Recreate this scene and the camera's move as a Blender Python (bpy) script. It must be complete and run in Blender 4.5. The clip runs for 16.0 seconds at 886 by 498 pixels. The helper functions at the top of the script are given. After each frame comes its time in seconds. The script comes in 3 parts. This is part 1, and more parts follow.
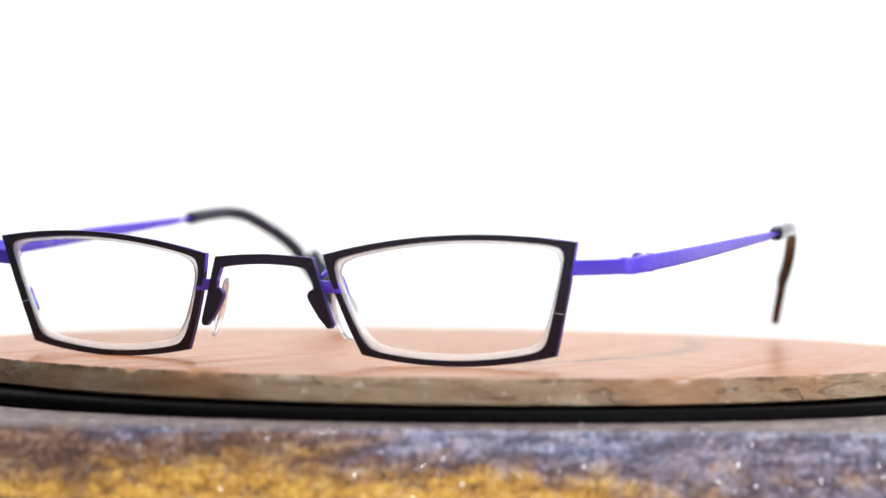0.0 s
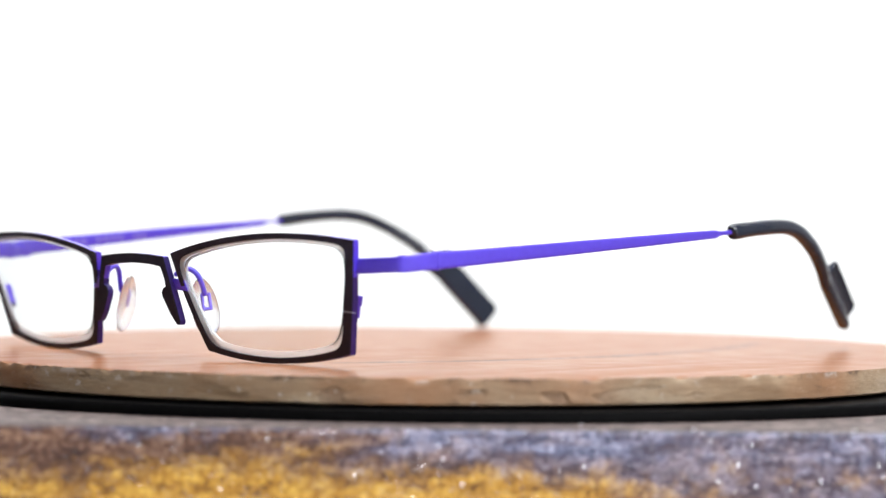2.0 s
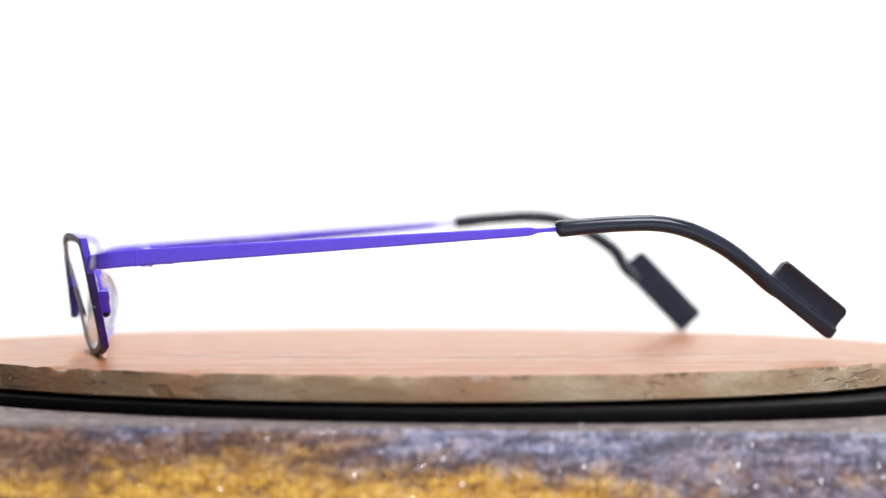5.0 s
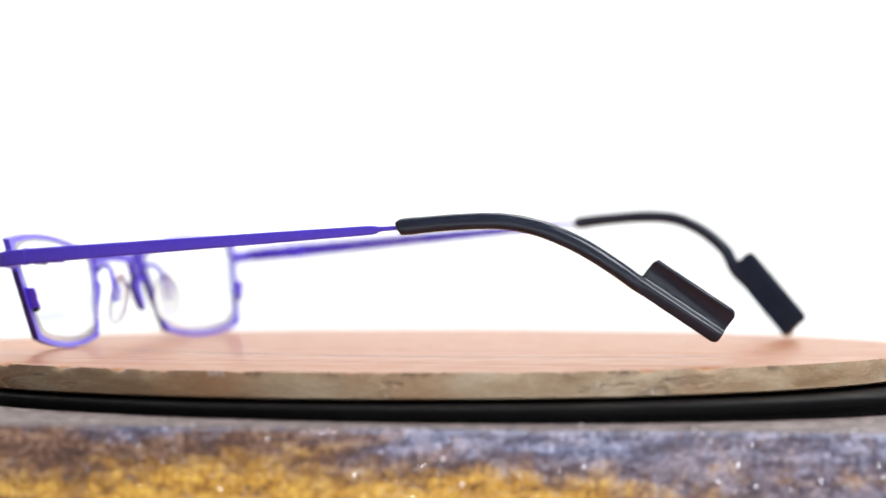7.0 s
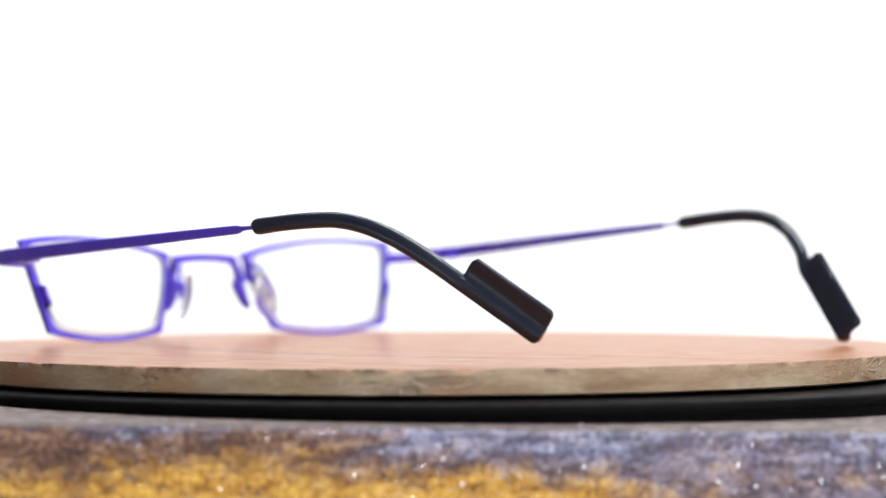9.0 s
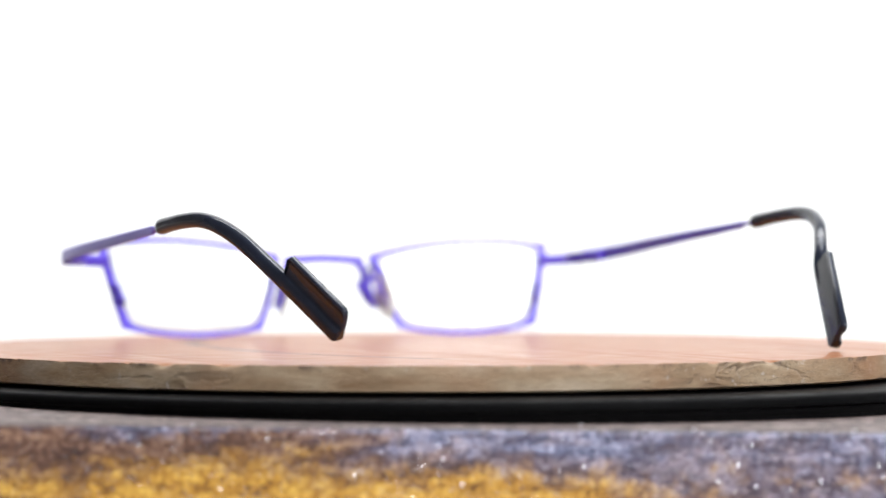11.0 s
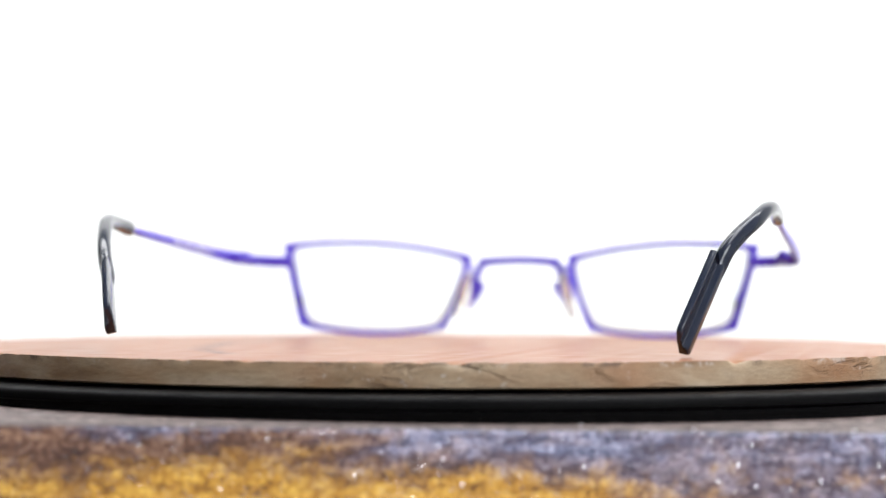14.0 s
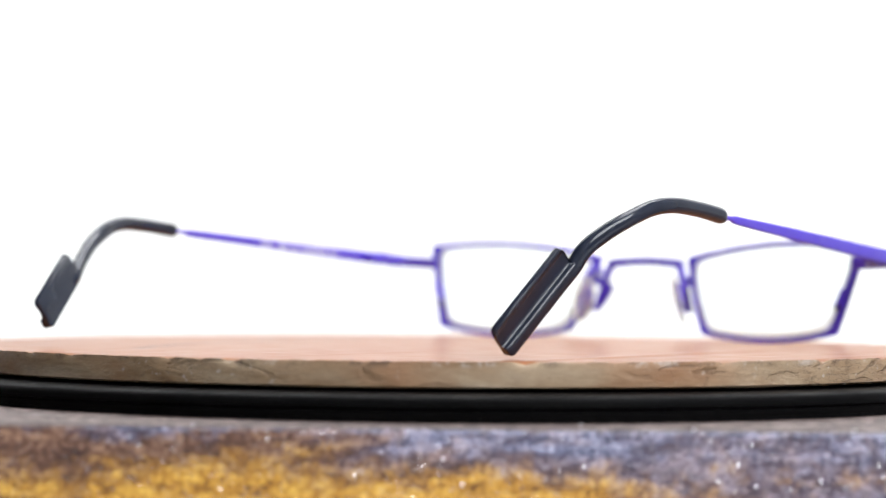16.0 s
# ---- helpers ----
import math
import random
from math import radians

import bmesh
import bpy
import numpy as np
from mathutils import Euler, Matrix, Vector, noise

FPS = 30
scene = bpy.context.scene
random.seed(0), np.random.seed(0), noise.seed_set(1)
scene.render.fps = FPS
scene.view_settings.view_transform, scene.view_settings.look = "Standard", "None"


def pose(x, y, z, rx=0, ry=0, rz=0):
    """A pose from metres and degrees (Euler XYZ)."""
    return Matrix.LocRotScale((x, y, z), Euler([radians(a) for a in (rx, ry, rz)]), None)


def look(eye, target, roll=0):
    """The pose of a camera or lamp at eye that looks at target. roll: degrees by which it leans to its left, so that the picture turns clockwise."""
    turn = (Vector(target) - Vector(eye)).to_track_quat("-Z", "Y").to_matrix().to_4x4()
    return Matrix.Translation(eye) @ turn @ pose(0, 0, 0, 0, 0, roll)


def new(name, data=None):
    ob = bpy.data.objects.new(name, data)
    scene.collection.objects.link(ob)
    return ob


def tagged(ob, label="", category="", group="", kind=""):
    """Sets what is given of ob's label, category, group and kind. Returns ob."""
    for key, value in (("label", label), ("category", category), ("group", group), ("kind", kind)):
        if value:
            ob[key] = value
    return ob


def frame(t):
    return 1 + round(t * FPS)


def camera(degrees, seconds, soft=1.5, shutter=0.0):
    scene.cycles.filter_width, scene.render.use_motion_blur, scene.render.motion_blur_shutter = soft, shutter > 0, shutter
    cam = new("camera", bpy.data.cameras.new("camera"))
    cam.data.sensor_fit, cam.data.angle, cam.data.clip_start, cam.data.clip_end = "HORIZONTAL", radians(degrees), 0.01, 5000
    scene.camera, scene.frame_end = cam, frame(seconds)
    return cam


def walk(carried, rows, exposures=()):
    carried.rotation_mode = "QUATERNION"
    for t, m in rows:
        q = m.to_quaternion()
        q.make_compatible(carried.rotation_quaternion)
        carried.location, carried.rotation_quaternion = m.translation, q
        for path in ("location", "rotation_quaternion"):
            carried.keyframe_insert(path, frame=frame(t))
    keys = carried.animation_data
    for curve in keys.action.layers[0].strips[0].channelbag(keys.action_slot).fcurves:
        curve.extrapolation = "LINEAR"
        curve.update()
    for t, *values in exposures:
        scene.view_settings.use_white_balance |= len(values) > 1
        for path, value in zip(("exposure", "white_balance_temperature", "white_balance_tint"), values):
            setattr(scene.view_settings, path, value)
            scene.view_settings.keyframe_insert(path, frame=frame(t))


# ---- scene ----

# ---------------------------------------------------------------- camera
cam = camera(21.63, 16.0)
EYE = look((0, -0.5, 0.0189), (-0.00173, 0, 0.02038), 0.5)
walk(cam, [(0, EYE), (16, EYE)])
cam.data.dof.use_dof = True
cam.data.dof.focus_distance = 0.435
cam.data.dof.aperture_fstop = 12

# ---------------------------------------------------------------- light
world = bpy.data.worlds.new("world")
scene.world = world
world.use_nodes = True
world.node_tree.nodes["Background"].inputs[0].default_value = (0.9, 0.95, 1.0, 1)
world.node_tree.nodes["Background"].inputs[1].default_value = 0.2


def area_lamp(name, m, sx, sy, watts, colour):
    data = bpy.data.lights.new(name, "AREA")
    data.shape, data.size, data.size_y, data.energy, data.color = "RECTANGLE", sx, sy, watts, colour
    ob = new(name, data)
    ob.matrix_world = m
    return tagged(ob, kind="structure")


area_lamp("ceiling_light", look((0.28, 0.06, 1.30), (0.10, 0.04, 0)), 0.85, 0.55, 6.5, (0.95, 0.97, 1.0))
area_lamp("backdrop_light", look((0.05, 0.62, 1.30), (0.05, 1.2, 0.45)), 1.8, 0.3, 12.3, (0.985, 0.99, 1.0))
# added fill from the front right; an unseen lamp, the booth has no window
area_lamp("front_fill", look((0.80, -0.92, 0.80), (0.0, 0.0, 0.0)), 0.7, 0.6, 9.2, (0.93, 0.965, 1.0))
scene.view_settings.exposure = 0.8

# ---------------------------------------------------------------- materials


RADIUS = 0.115


BOARD_X, BOARD_Y, BOARD_R = 0.0026, -0.0054, 0.1055


class Nodes:
    """A small wrapper to write node trees briefly."""

    def __init__(self, name):
        self.m = bpy.data.materials.new(name)
        self.m.use_nodes = True
        self.t = self.m.node_tree
        self.b = self.t.nodes["Principled BSDF"]
        self.co = self.t.nodes.new("ShaderNodeTexCoord").outputs["Object"]

    def put(self, socket, value):
        if isinstance(value, bpy.types.NodeSocket):
            self.t.links.new(value, socket)
        else:
            socket.default_value = value

    def set(self, **k):
        names = dict(color="Base Color", rough="Roughness", metal="Metallic", ior="IOR", trans="Transmission Weight",
                     coat="Coat Weight", coat_rough="Coat Roughness", normal="Normal", spec="Specular IOR Level", alpha="Alpha",
                     sss="Subsurface Weight", sss_scale="Subsurface Scale")
        for key, value in k.items():
            if key in ("color",) and isinstance(value, tuple):
                value = (*value, 1)
            self.put(self.b.inputs[names[key]], value)
        return self

    def scaled(self, sx, sy, sz):
        n = self.t.nodes.new("ShaderNodeMapping")
        self.put(n.inputs["Vector"], self.co)
        n.inputs["Scale"].default_value = (sx, sy, sz)
        return n.outputs[0]

    def noise(self, scale, detail=3, rough=0.5, vec=None, distort=0.0):
        n = self.t.nodes.new("ShaderNodeTexNoise")
        self.put(n.inputs["Vector"], vec or self.co)
        n.inputs["Scale"].default_value, n.inputs["Detail"].default_value = scale, detail
        n.inputs["Roughness"].default_value, n.inputs["Distortion"].default_value = rough, distort
        return n.outputs[0]

    def voronoi(self, scale, vec=None, out="Distance"):
        n = self.t.nodes.new("ShaderNodeTexVoronoi")
        self.put(n.inputs["Vector"], vec or self.co)
        n.inputs["Scale"].default_value = scale
        return n.outputs[out]

    def ramp(self, fac, *stops):
        n = self.t.nodes.new("ShaderNodeValToRGB")
        self.put(n.inputs[0], fac)
        e = n.color_ramp.elements
        while len(e) < len(stops):
            e.new(0.5)
        for el, (pos, col) in zip(e, stops):
            el.position = pos
            el.color = (*col, 1) if isinstance(col, tuple) else (col, col, col, 1)
        return n.outputs[0]

    def mix(self, fac, a, b, blend="MIX"):
        n = self.t.nodes.new("ShaderNodeMix")
        n.data_type, n.blend_type = "RGBA", blend
        for i, v in ((0, fac), (6, a), (7, b)):
            self.put(n.inputs[i], (*v, 1) if isinstance(v, tuple) else v)
        return n.outputs[2]

    def math(self, op, a, b=0.0):
        n = self.t.nodes.new("ShaderNodeMath")
        n.operation = op
        self.put(n.inputs[0], a)
        self.put(n.inputs[1], b)
        return n.outputs[0]

    def axis(self, i):
        n = self.t.nodes.new("ShaderNodeSeparateXYZ")
        self.put(n.inputs[0], self.co)
        return n.outputs[i]

    def bump(self, height, strength=0.3, distance=0.0005):
        n = self.t.nodes.new("ShaderNodeBump")
        n.inputs["Strength"].default_value, n.inputs["Distance"].default_value = strength, distance
        self.put(n.inputs["Height"], height)
        self.set(normal=n.outputs[0])
        return self


def plain_wall():
    n = Nodes("white_wall_paint")
    n.set(color=n.mix(n.noise(3, 4), (0.84, 0.835, 0.82), (0.88, 0.875, 0.86)), rough=0.85)
    return n.bump(n.noise(400, 3), 0.1, 0.0005).m


def grey_wall():
    n = Nodes("grey_wall_paint")
    n.set(color=n.mix(n.noise(3, 4), (0.36, 0.375, 0.40), (0.41, 0.42, 0.44)), rough=0.9)
    return n.bump(n.noise(400, 3), 0.1, 0.0005).m


def dark_wall():
    # near-black, chosen to cut bounced light from the left
    n = Nodes("bounce_cutting_dark")
    n.set(color=n.mix(n.noise(3, 4), (0.09, 0.09, 0.095), (0.12, 0.12, 0.125)), rough=0.9)
    return n.bump(n.noise(400, 3), 0.1, 0.0005).m


def purple():
    n = Nodes("purple_metallic_paint")
    n.set(color=n.mix(n.noise(900, 2), (0.085, 0.040, 0.64), (0.11, 0.055, 0.74)), metal=0.15, coat=0.45, coat_rough=0.28,
          rough=n.ramp(n.noise(300, 3), (0.3, 0.32), (0.7, 0.48)))
    return n.bump(n.noise(5000, 2), 0.06, 0.0001).m


def black_enamel():
    n = Nodes("black_satin_enamel")
    n.set(color=n.mix(n.noise(700, 3), (0.009, 0.007, 0.016), (0.017, 0.013, 0.029)), spec=0.3, rough=n.ramp(n.noise(400, 3), (0.3, 0.42), (0.7, 0.6)))
    return n.bump(n.noise(4000, 2), 0.08, 0.0001).m


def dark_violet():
    # the purple paint darkened: shade on the lower side walls, put into the colour
    n = Nodes("shaded_purple_paint")
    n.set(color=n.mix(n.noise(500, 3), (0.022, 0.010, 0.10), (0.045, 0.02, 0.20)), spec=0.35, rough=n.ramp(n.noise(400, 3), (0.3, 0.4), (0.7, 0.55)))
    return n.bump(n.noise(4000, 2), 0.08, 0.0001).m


def black_acetate():
    n = Nodes("black_glossy_acetate")
    n.set(color=n.mix(n.noise(250, 3), (0.013, 0.0165, 0.029), (0.019, 0.024, 0.042)),
          rough=n.ramp(n.noise(180, 4), (0.35, 0.10), (0.75, 0.19)), spec=0.4)
    return n.bump(n.noise(900, 3), 0.05, 0.0002).m


def black_plastic():
    n = Nodes("black_turntable_plastic")
    n.set(color=n.mix(n.noise(120, 4), (0.003, 0.003, 0.0035), (0.006, 0.0055, 0.0055)), ior=1.13, spec=0.25, rough=n.ramp(n.noise(90, 4), (0.3, 0.4), (0.7, 0.55)))
    return n.bump(n.noise(1500, 3), 0.08, 0.0002).m


def clear_glass():
    n = Nodes("clear_lens_glass")
    n.set(color=(0.94, 0.975, 0.98), rough=0.0, trans=1.0, ior=1.5)
    return n.m


def clear_silicone():
    n = Nodes("clear_silicone")
    n.set(color=(0.99, 0.985, 0.985), rough=n.ramp(n.noise(600, 2), (0.3, 0.08), (0.7, 0.22)), trans=0.86, ior=1.41)
    return n.m


def frosted_edge():
    n = Nodes("frosted_lens_edge")
    n.set(color=n.mix(n.noise(1500, 2), (0.95, 0.94, 0.94), (0.98, 0.975, 0.975)), rough=0.5, trans=0.7, ior=1.1)
    return n.m


def steel():
    n = Nodes("bright_steel")
    n.set(color=(0.75, 0.75, 0.76), metal=1.0, rough=n.ramp(n.noise(2000, 2), (0.3, 0.2), (0.7, 0.35)))
    return n.m


def dark_screw():
    n = Nodes("dark_screw_metal")
    n.set(color=(0.02, 0.018, 0.03), metal=0.6, rough=n.ramp(n.noise(2000, 2), (0.3, 0.3), (0.7, 0.45)))
    return n.m


def pale_print():
    n = Nodes("pale_printed_ink")
    n.set(color=n.mix(n.noise(3000, 2), (0.70, 0.70, 0.85), (0.8, 0.8, 0.9)), rough=0.5)
    return n.m


def faint_print():
    n = Nodes("faint_printed_ink")
    n.set(color=n.mix(n.noise(3000, 2), (0.22, 0.17, 0.66), (0.28, 0.22, 0.7)), rough=0.5)
    return n.m


def disc_veneer():
    """Salmon-orange varnished veneer with fine grain and one long dotted crack that bends across it."""
    n = Nodes("orange_varnished_veneer")
    grain = n.noise(45, 5, 0.6, n.scaled(9, 1, 1), 0.4)
    fine = n.noise(420, 3, 0.6, n.scaled(7, 1, 1))
    col = n.ramp(grain, (0.25, (0.335, 0.125, 0.044)), (0.5, (0.347, 0.131, 0.047)), (0.8, (0.36, 0.138, 0.051)))
    col = n.mix(n.math("MULTIPLY", fine, 0.14), col, (0.35, 0.17, 0.085))
    col = n.mix(n.ramp(n.noise(16, 3), (0.52, 0.0), (0.78, 0.05)), col, (0.22, 0.06, 0.018))
    x, y = n.axis(0), n.axis(1)
    bend = n.math("SUBTRACT", 0.0495, n.math("MULTIPLY", n.math("MULTIPLY", y, y), 4.0))
    off = n.math("ABSOLUTE", n.math("SUBTRACT", x, n.math("ADD", bend, n.math("MULTIPLY", n.noise(60, 3), 0.0012))))
    reach = n.ramp(n.math("ABSOLUTE", y), (0.060, 1.0), (0.068, 0.0))
    line = n.math("MULTIPLY", n.ramp(off, (0.0002, 1.0), (0.0006, 0.0)), n.ramp(n.noise(420, 4), (0.40, 0.3), (0.54, 1.0)))
    line = n.math("MULTIPLY", line, n.math("MULTIPLY", reach, n.ramp(n.noise(35, 2), (0.38, 0.5), (0.55, 1.0))))
    col = n.mix(n.math("MULTIPLY", line, 0.9), col, (0.04, 0.024, 0.02))
    specks = n.ramp(n.voronoi(260), (0.02, 1.0), (0.06, 0.0))
    col = n.mix(n.math("MULTIPLY", specks, 0.3), col, (0.8, 0.68, 0.6))
    n.set(color=col, rough=n.ramp(n.noise(130, 4), (0.3, 0.28), (0.75, 0.36)), spec=0.09)
    return n.bump(n.math("SUBTRACT", n.math("MULTIPLY", fine, 0.15), line), 0.06, 0.0002).m


def disc_edge():
    """Sawn board edge: smooth tan stretches, broken by gouges, rusty stains and pale chips along the lip."""
    n = Nodes("chipped_board_edge")
    around = n.math("MULTIPLY", n.math("ARCTAN2", n.axis(1), n.axis(0)), RADIUS)

    def unrolled(stretch):
        comb = n.t.nodes.new("ShaderNodeCombineXYZ")
        n.put(comb.inputs[0], around)
        n.put(comb.inputs[1], n.math("MULTIPLY", n.axis(2), stretch))
        return comb.outputs[0]

    long, mid = unrolled(4.0), unrolled(2.2)
    col = n.ramp(n.noise(42, 4, 0.55, long, 0.5), (0.3, (0.30, 0.175, 0.09)), (0.45, (0.44, 0.295, 0.175)), (0.6, (0.50, 0.365, 0.235)), (0.8, (0.60, 0.47, 0.34)))
    fine = n.noise(420, 5, 0.7, long)
    col = n.mix(n.ramp(fine, (0.35, 0.35), (0.6, 0.0)), col, (0.24, 0.15, 0.085))
    col = n.mix(n.ramp(n.noise(30, 3), (0.50, 0.0), (0.68, 0.6)), col, (0.42, 0.17, 0.065))
    where = n.ramp(n.noise(20, 2), (0.44, 0.0), (0.54, 1.0))
    gouge = n.math("MULTIPLY", n.ramp(n.noise(80, 4, 0.55, long, 0.6), (0.555, 0.0), (0.60, 1.0)), where)
    col = n.mix(n.math("MULTIPLY", gouge, 0.42), col, (0.15, 0.085, 0.05))
    crack = n.math("MULTIPLY", n.ramp(n.noise(95, 4, 0.6, long, 1.4), (0.492, 0.0), (0.5, 1.0), (0.508, 0.0)), where)
    col = n.mix(n.math("MULTIPLY", crack, 0.75), col, (0.05, 0.028, 0.02))
    lip = n.ramp(n.math("ADD", n.math("MULTIPLY", n.axis(2), 500.0), 1.0), (0.35, 0.0), (0.8, 1.0))
    torn = n.noise(110, 5, 0.7)
    col = n.mix(n.math("MULTIPLY", lip, n.ramp(torn, (0.40, 0.7), (0.46, 0.0))), col, (0.10, 0.06, 0.04))
    col = n.mix(n.math("MULTIPLY", lip, n.ramp(torn, (0.57, 0.0), (0.64, 0.6))), col, (0.72, 0.64, 0.57))
    chips = n.ramp(n.noise(520, 3, 0.6), (0.64, 0.0), (0.69, 1.0))
    col = n.mix(n.math("MULTIPLY", n.math("MULTIPLY", chips, where), 0.6), col, (0.72, 0.65, 0.58))
    swell = n.noise(70, 3, 0.5, mid, 0.4)
    relief = n.math("SUBTRACT", n.math("ADD", swell, n.math("MULTIPLY", fine, 0.25)), n.math("ADD", gouge, n.math("MULTIPLY", crack, 0.8)))
    n.set(color=col, rough=n.ramp(n.noise(200, 3), (0.3, 0.36), (0.7, 0.6)))
    return n.bump(relief, 0.6, 0.0010).m


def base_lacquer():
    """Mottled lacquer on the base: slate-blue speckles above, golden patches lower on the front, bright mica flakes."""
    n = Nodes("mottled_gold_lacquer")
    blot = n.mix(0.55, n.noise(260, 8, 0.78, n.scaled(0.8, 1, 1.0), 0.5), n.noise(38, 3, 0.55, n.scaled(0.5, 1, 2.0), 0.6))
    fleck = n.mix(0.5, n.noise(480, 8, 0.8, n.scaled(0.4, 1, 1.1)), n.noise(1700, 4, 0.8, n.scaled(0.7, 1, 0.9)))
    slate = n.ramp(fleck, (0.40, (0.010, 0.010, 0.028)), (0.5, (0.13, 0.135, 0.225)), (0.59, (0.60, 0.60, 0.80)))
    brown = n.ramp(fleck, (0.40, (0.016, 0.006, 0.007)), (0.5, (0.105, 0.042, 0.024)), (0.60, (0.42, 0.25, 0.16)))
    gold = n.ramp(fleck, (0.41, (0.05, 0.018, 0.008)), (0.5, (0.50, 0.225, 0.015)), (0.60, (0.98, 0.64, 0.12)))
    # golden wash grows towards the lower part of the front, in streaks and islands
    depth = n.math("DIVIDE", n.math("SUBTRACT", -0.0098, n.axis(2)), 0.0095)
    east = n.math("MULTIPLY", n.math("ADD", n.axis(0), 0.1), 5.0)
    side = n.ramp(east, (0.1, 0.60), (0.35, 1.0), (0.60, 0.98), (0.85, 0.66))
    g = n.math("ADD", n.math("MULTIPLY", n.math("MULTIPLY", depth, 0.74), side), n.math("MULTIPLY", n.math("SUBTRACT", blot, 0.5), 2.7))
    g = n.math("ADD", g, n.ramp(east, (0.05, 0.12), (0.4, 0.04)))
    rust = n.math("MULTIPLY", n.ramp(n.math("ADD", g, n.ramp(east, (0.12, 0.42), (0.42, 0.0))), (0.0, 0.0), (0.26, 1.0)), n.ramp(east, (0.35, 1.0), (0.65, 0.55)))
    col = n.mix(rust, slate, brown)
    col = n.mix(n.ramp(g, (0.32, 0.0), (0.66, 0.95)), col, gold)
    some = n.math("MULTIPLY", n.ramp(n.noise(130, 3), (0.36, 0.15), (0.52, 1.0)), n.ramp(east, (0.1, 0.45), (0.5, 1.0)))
    # mica flakes: small mirrors that lean each its own way
    cells = n.t.nodes.new("ShaderNodeTexVoronoi")
    n.put(cells.inputs["Vector"], n.scaled(0.8, 1, 1.2))
    cells.inputs["Scale"].default_value = 1600
    own = n.t.nodes.new("ShaderNodeSeparateColor")
    n.put(own.inputs[0], cells.outputs["Color"])
    flake = n.math("MULTIPLY", n.math("GREATER_THAN", own.outputs[1], 0.62), n.ramp(cells.outputs["Distance"], (0.17, 1.0), (0.25, 0.0)))
    flake = n.math("MULTIPLY", flake, some)
    col = n.mix(n.math("MULTIPLY", flake, 0.9), col, (0.95, 0.94, 0.97))
    n.set(color=col, rough=n.mix(flake, (0.42, 0.42, 0.42), (0.13, 0.13, 0.13)), metal=n.math("MULTIPLY", flake, 0.95))
    n.bump(n.math("ADD", fleck, n.math("MULTIPLY", n.noise(1300, 2), 0.4)), 0.10, 0.0006)
    lean = n.t.nodes.new("ShaderNodeVectorMath")
    lean.operation = "SUBTRACT"
    n.put(lean.inputs[0], cells.outputs["Color"])
    lean.inputs[1].default_value = (0.25, 0.5, 0.15)
    scaled = n.t.nodes.new("ShaderNodeVectorMath")
    scaled.operation = "SCALE"
    n.put(scaled.inputs[0], lean.outputs[0])
    n.put(scaled.inputs["Scale"], n.math("MULTIPLY", flake, 0.9))
    total = n.t.nodes.new("ShaderNodeVectorMath")
    n.put(total.inputs[0], n.b.inputs["Normal"].links[0].from_socket)
    n.put(total.inputs[1], scaled.outputs[0])
    unit = n.t.nodes.new("ShaderNodeVectorMath")
    unit.operation = "NORMALIZE"
    n.put(unit.inputs[0], total.outputs[0])
    n.set(normal=unit.outputs[0])
    return n.m


def base_top():
    n = Nodes("dusty_brown_lacquer")
    fleck = n.noise(420, 5, 0.75)
    n.set(color=n.ramp(fleck, (0.35, (0.05, 0.035, 0.034)), (0.5, (0.13, 0.095, 0.088)), (0.66, (0.38, 0.30, 0.275))),
          spec=0.2, rough=n.ramp(n.noise(120, 3), (0.3, 0.45), (0.7, 0.7)))
    return n.bump(fleck, 0.4, 0.0004).m


GREY, DARK, FAINT, VIOLET = grey_wall(), dark_wall(), faint_print(), dark_violet()
WALL, PURPLE, ENAMEL, ACETATE, PLASTIC = plain_wall(), purple(), black_enamel(), black_acetate(), black_plastic()
GLASS, SILICONE, FROST, STEEL, SCREW, INK = clear_glass(), clear_silicone(), frosted_edge(), steel(), dark_screw(), pale_print()
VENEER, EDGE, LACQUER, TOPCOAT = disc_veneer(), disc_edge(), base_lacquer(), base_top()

# ---------------------------------------------------------------- mesh helpers


def part(name, bm, materials, parent=None, label="", smooth=True, sharp=40):
    bmesh.ops.recalc_face_normals(bm, faces=bm.faces)
    me = bpy.data.meshes.new(name)
    bm.to_mesh(me)
    bm.free()
    for m in materials if isinstance(materials, (list, tuple)) else [materials]:
        me.materials.append(m)
    for p in me.polygons:
        p.use_smooth = smooth
    if smooth:
        me.set_sharp_from_angle(angle=radians(sharp))
    ob = new(name, me)
    if parent:
        ob.parent = parent
    if label:
        ob["label"] = label
    return ob


def bevel_all(bm, width, segments=2):
    bmesh.ops.bevel(bm, geom=list(bm.edges), offset=width, segments=segments, affect="EDGES", profile=0.6)


def box(lo, hi, bevel=0.0, segments=2):
    bm = bmesh.new()
    bmesh.ops.create_cube(bm, size=1)
    lo, hi = Vector(lo), Vector(hi)
    for v in bm.verts:
        v.co = Vector((lo[i] + (v.co[i] + 0.5) * (hi[i] - lo[i]) for i in range(3)))
    if bevel:
        bevel_all(bm, bevel, segments)
    return bm


def loft(rings, closed_ends=True):
    """Skin a list of rings with the same number of points."""
    bm = bmesh.new()
    rows = [[bm.verts.new(p) for p in ring] for ring in rings]
    n = len(rows[0])
    for a, b in zip(rows, rows[1:]):
        for i in range(n):
            bm.faces.new((a[i], a[(i + 1) % n], b[(i + 1) % n], b[i]))
    if closed_ends:
        bm.faces.new(rows[0])
        bm.faces.new(rows[-1])
    return bm


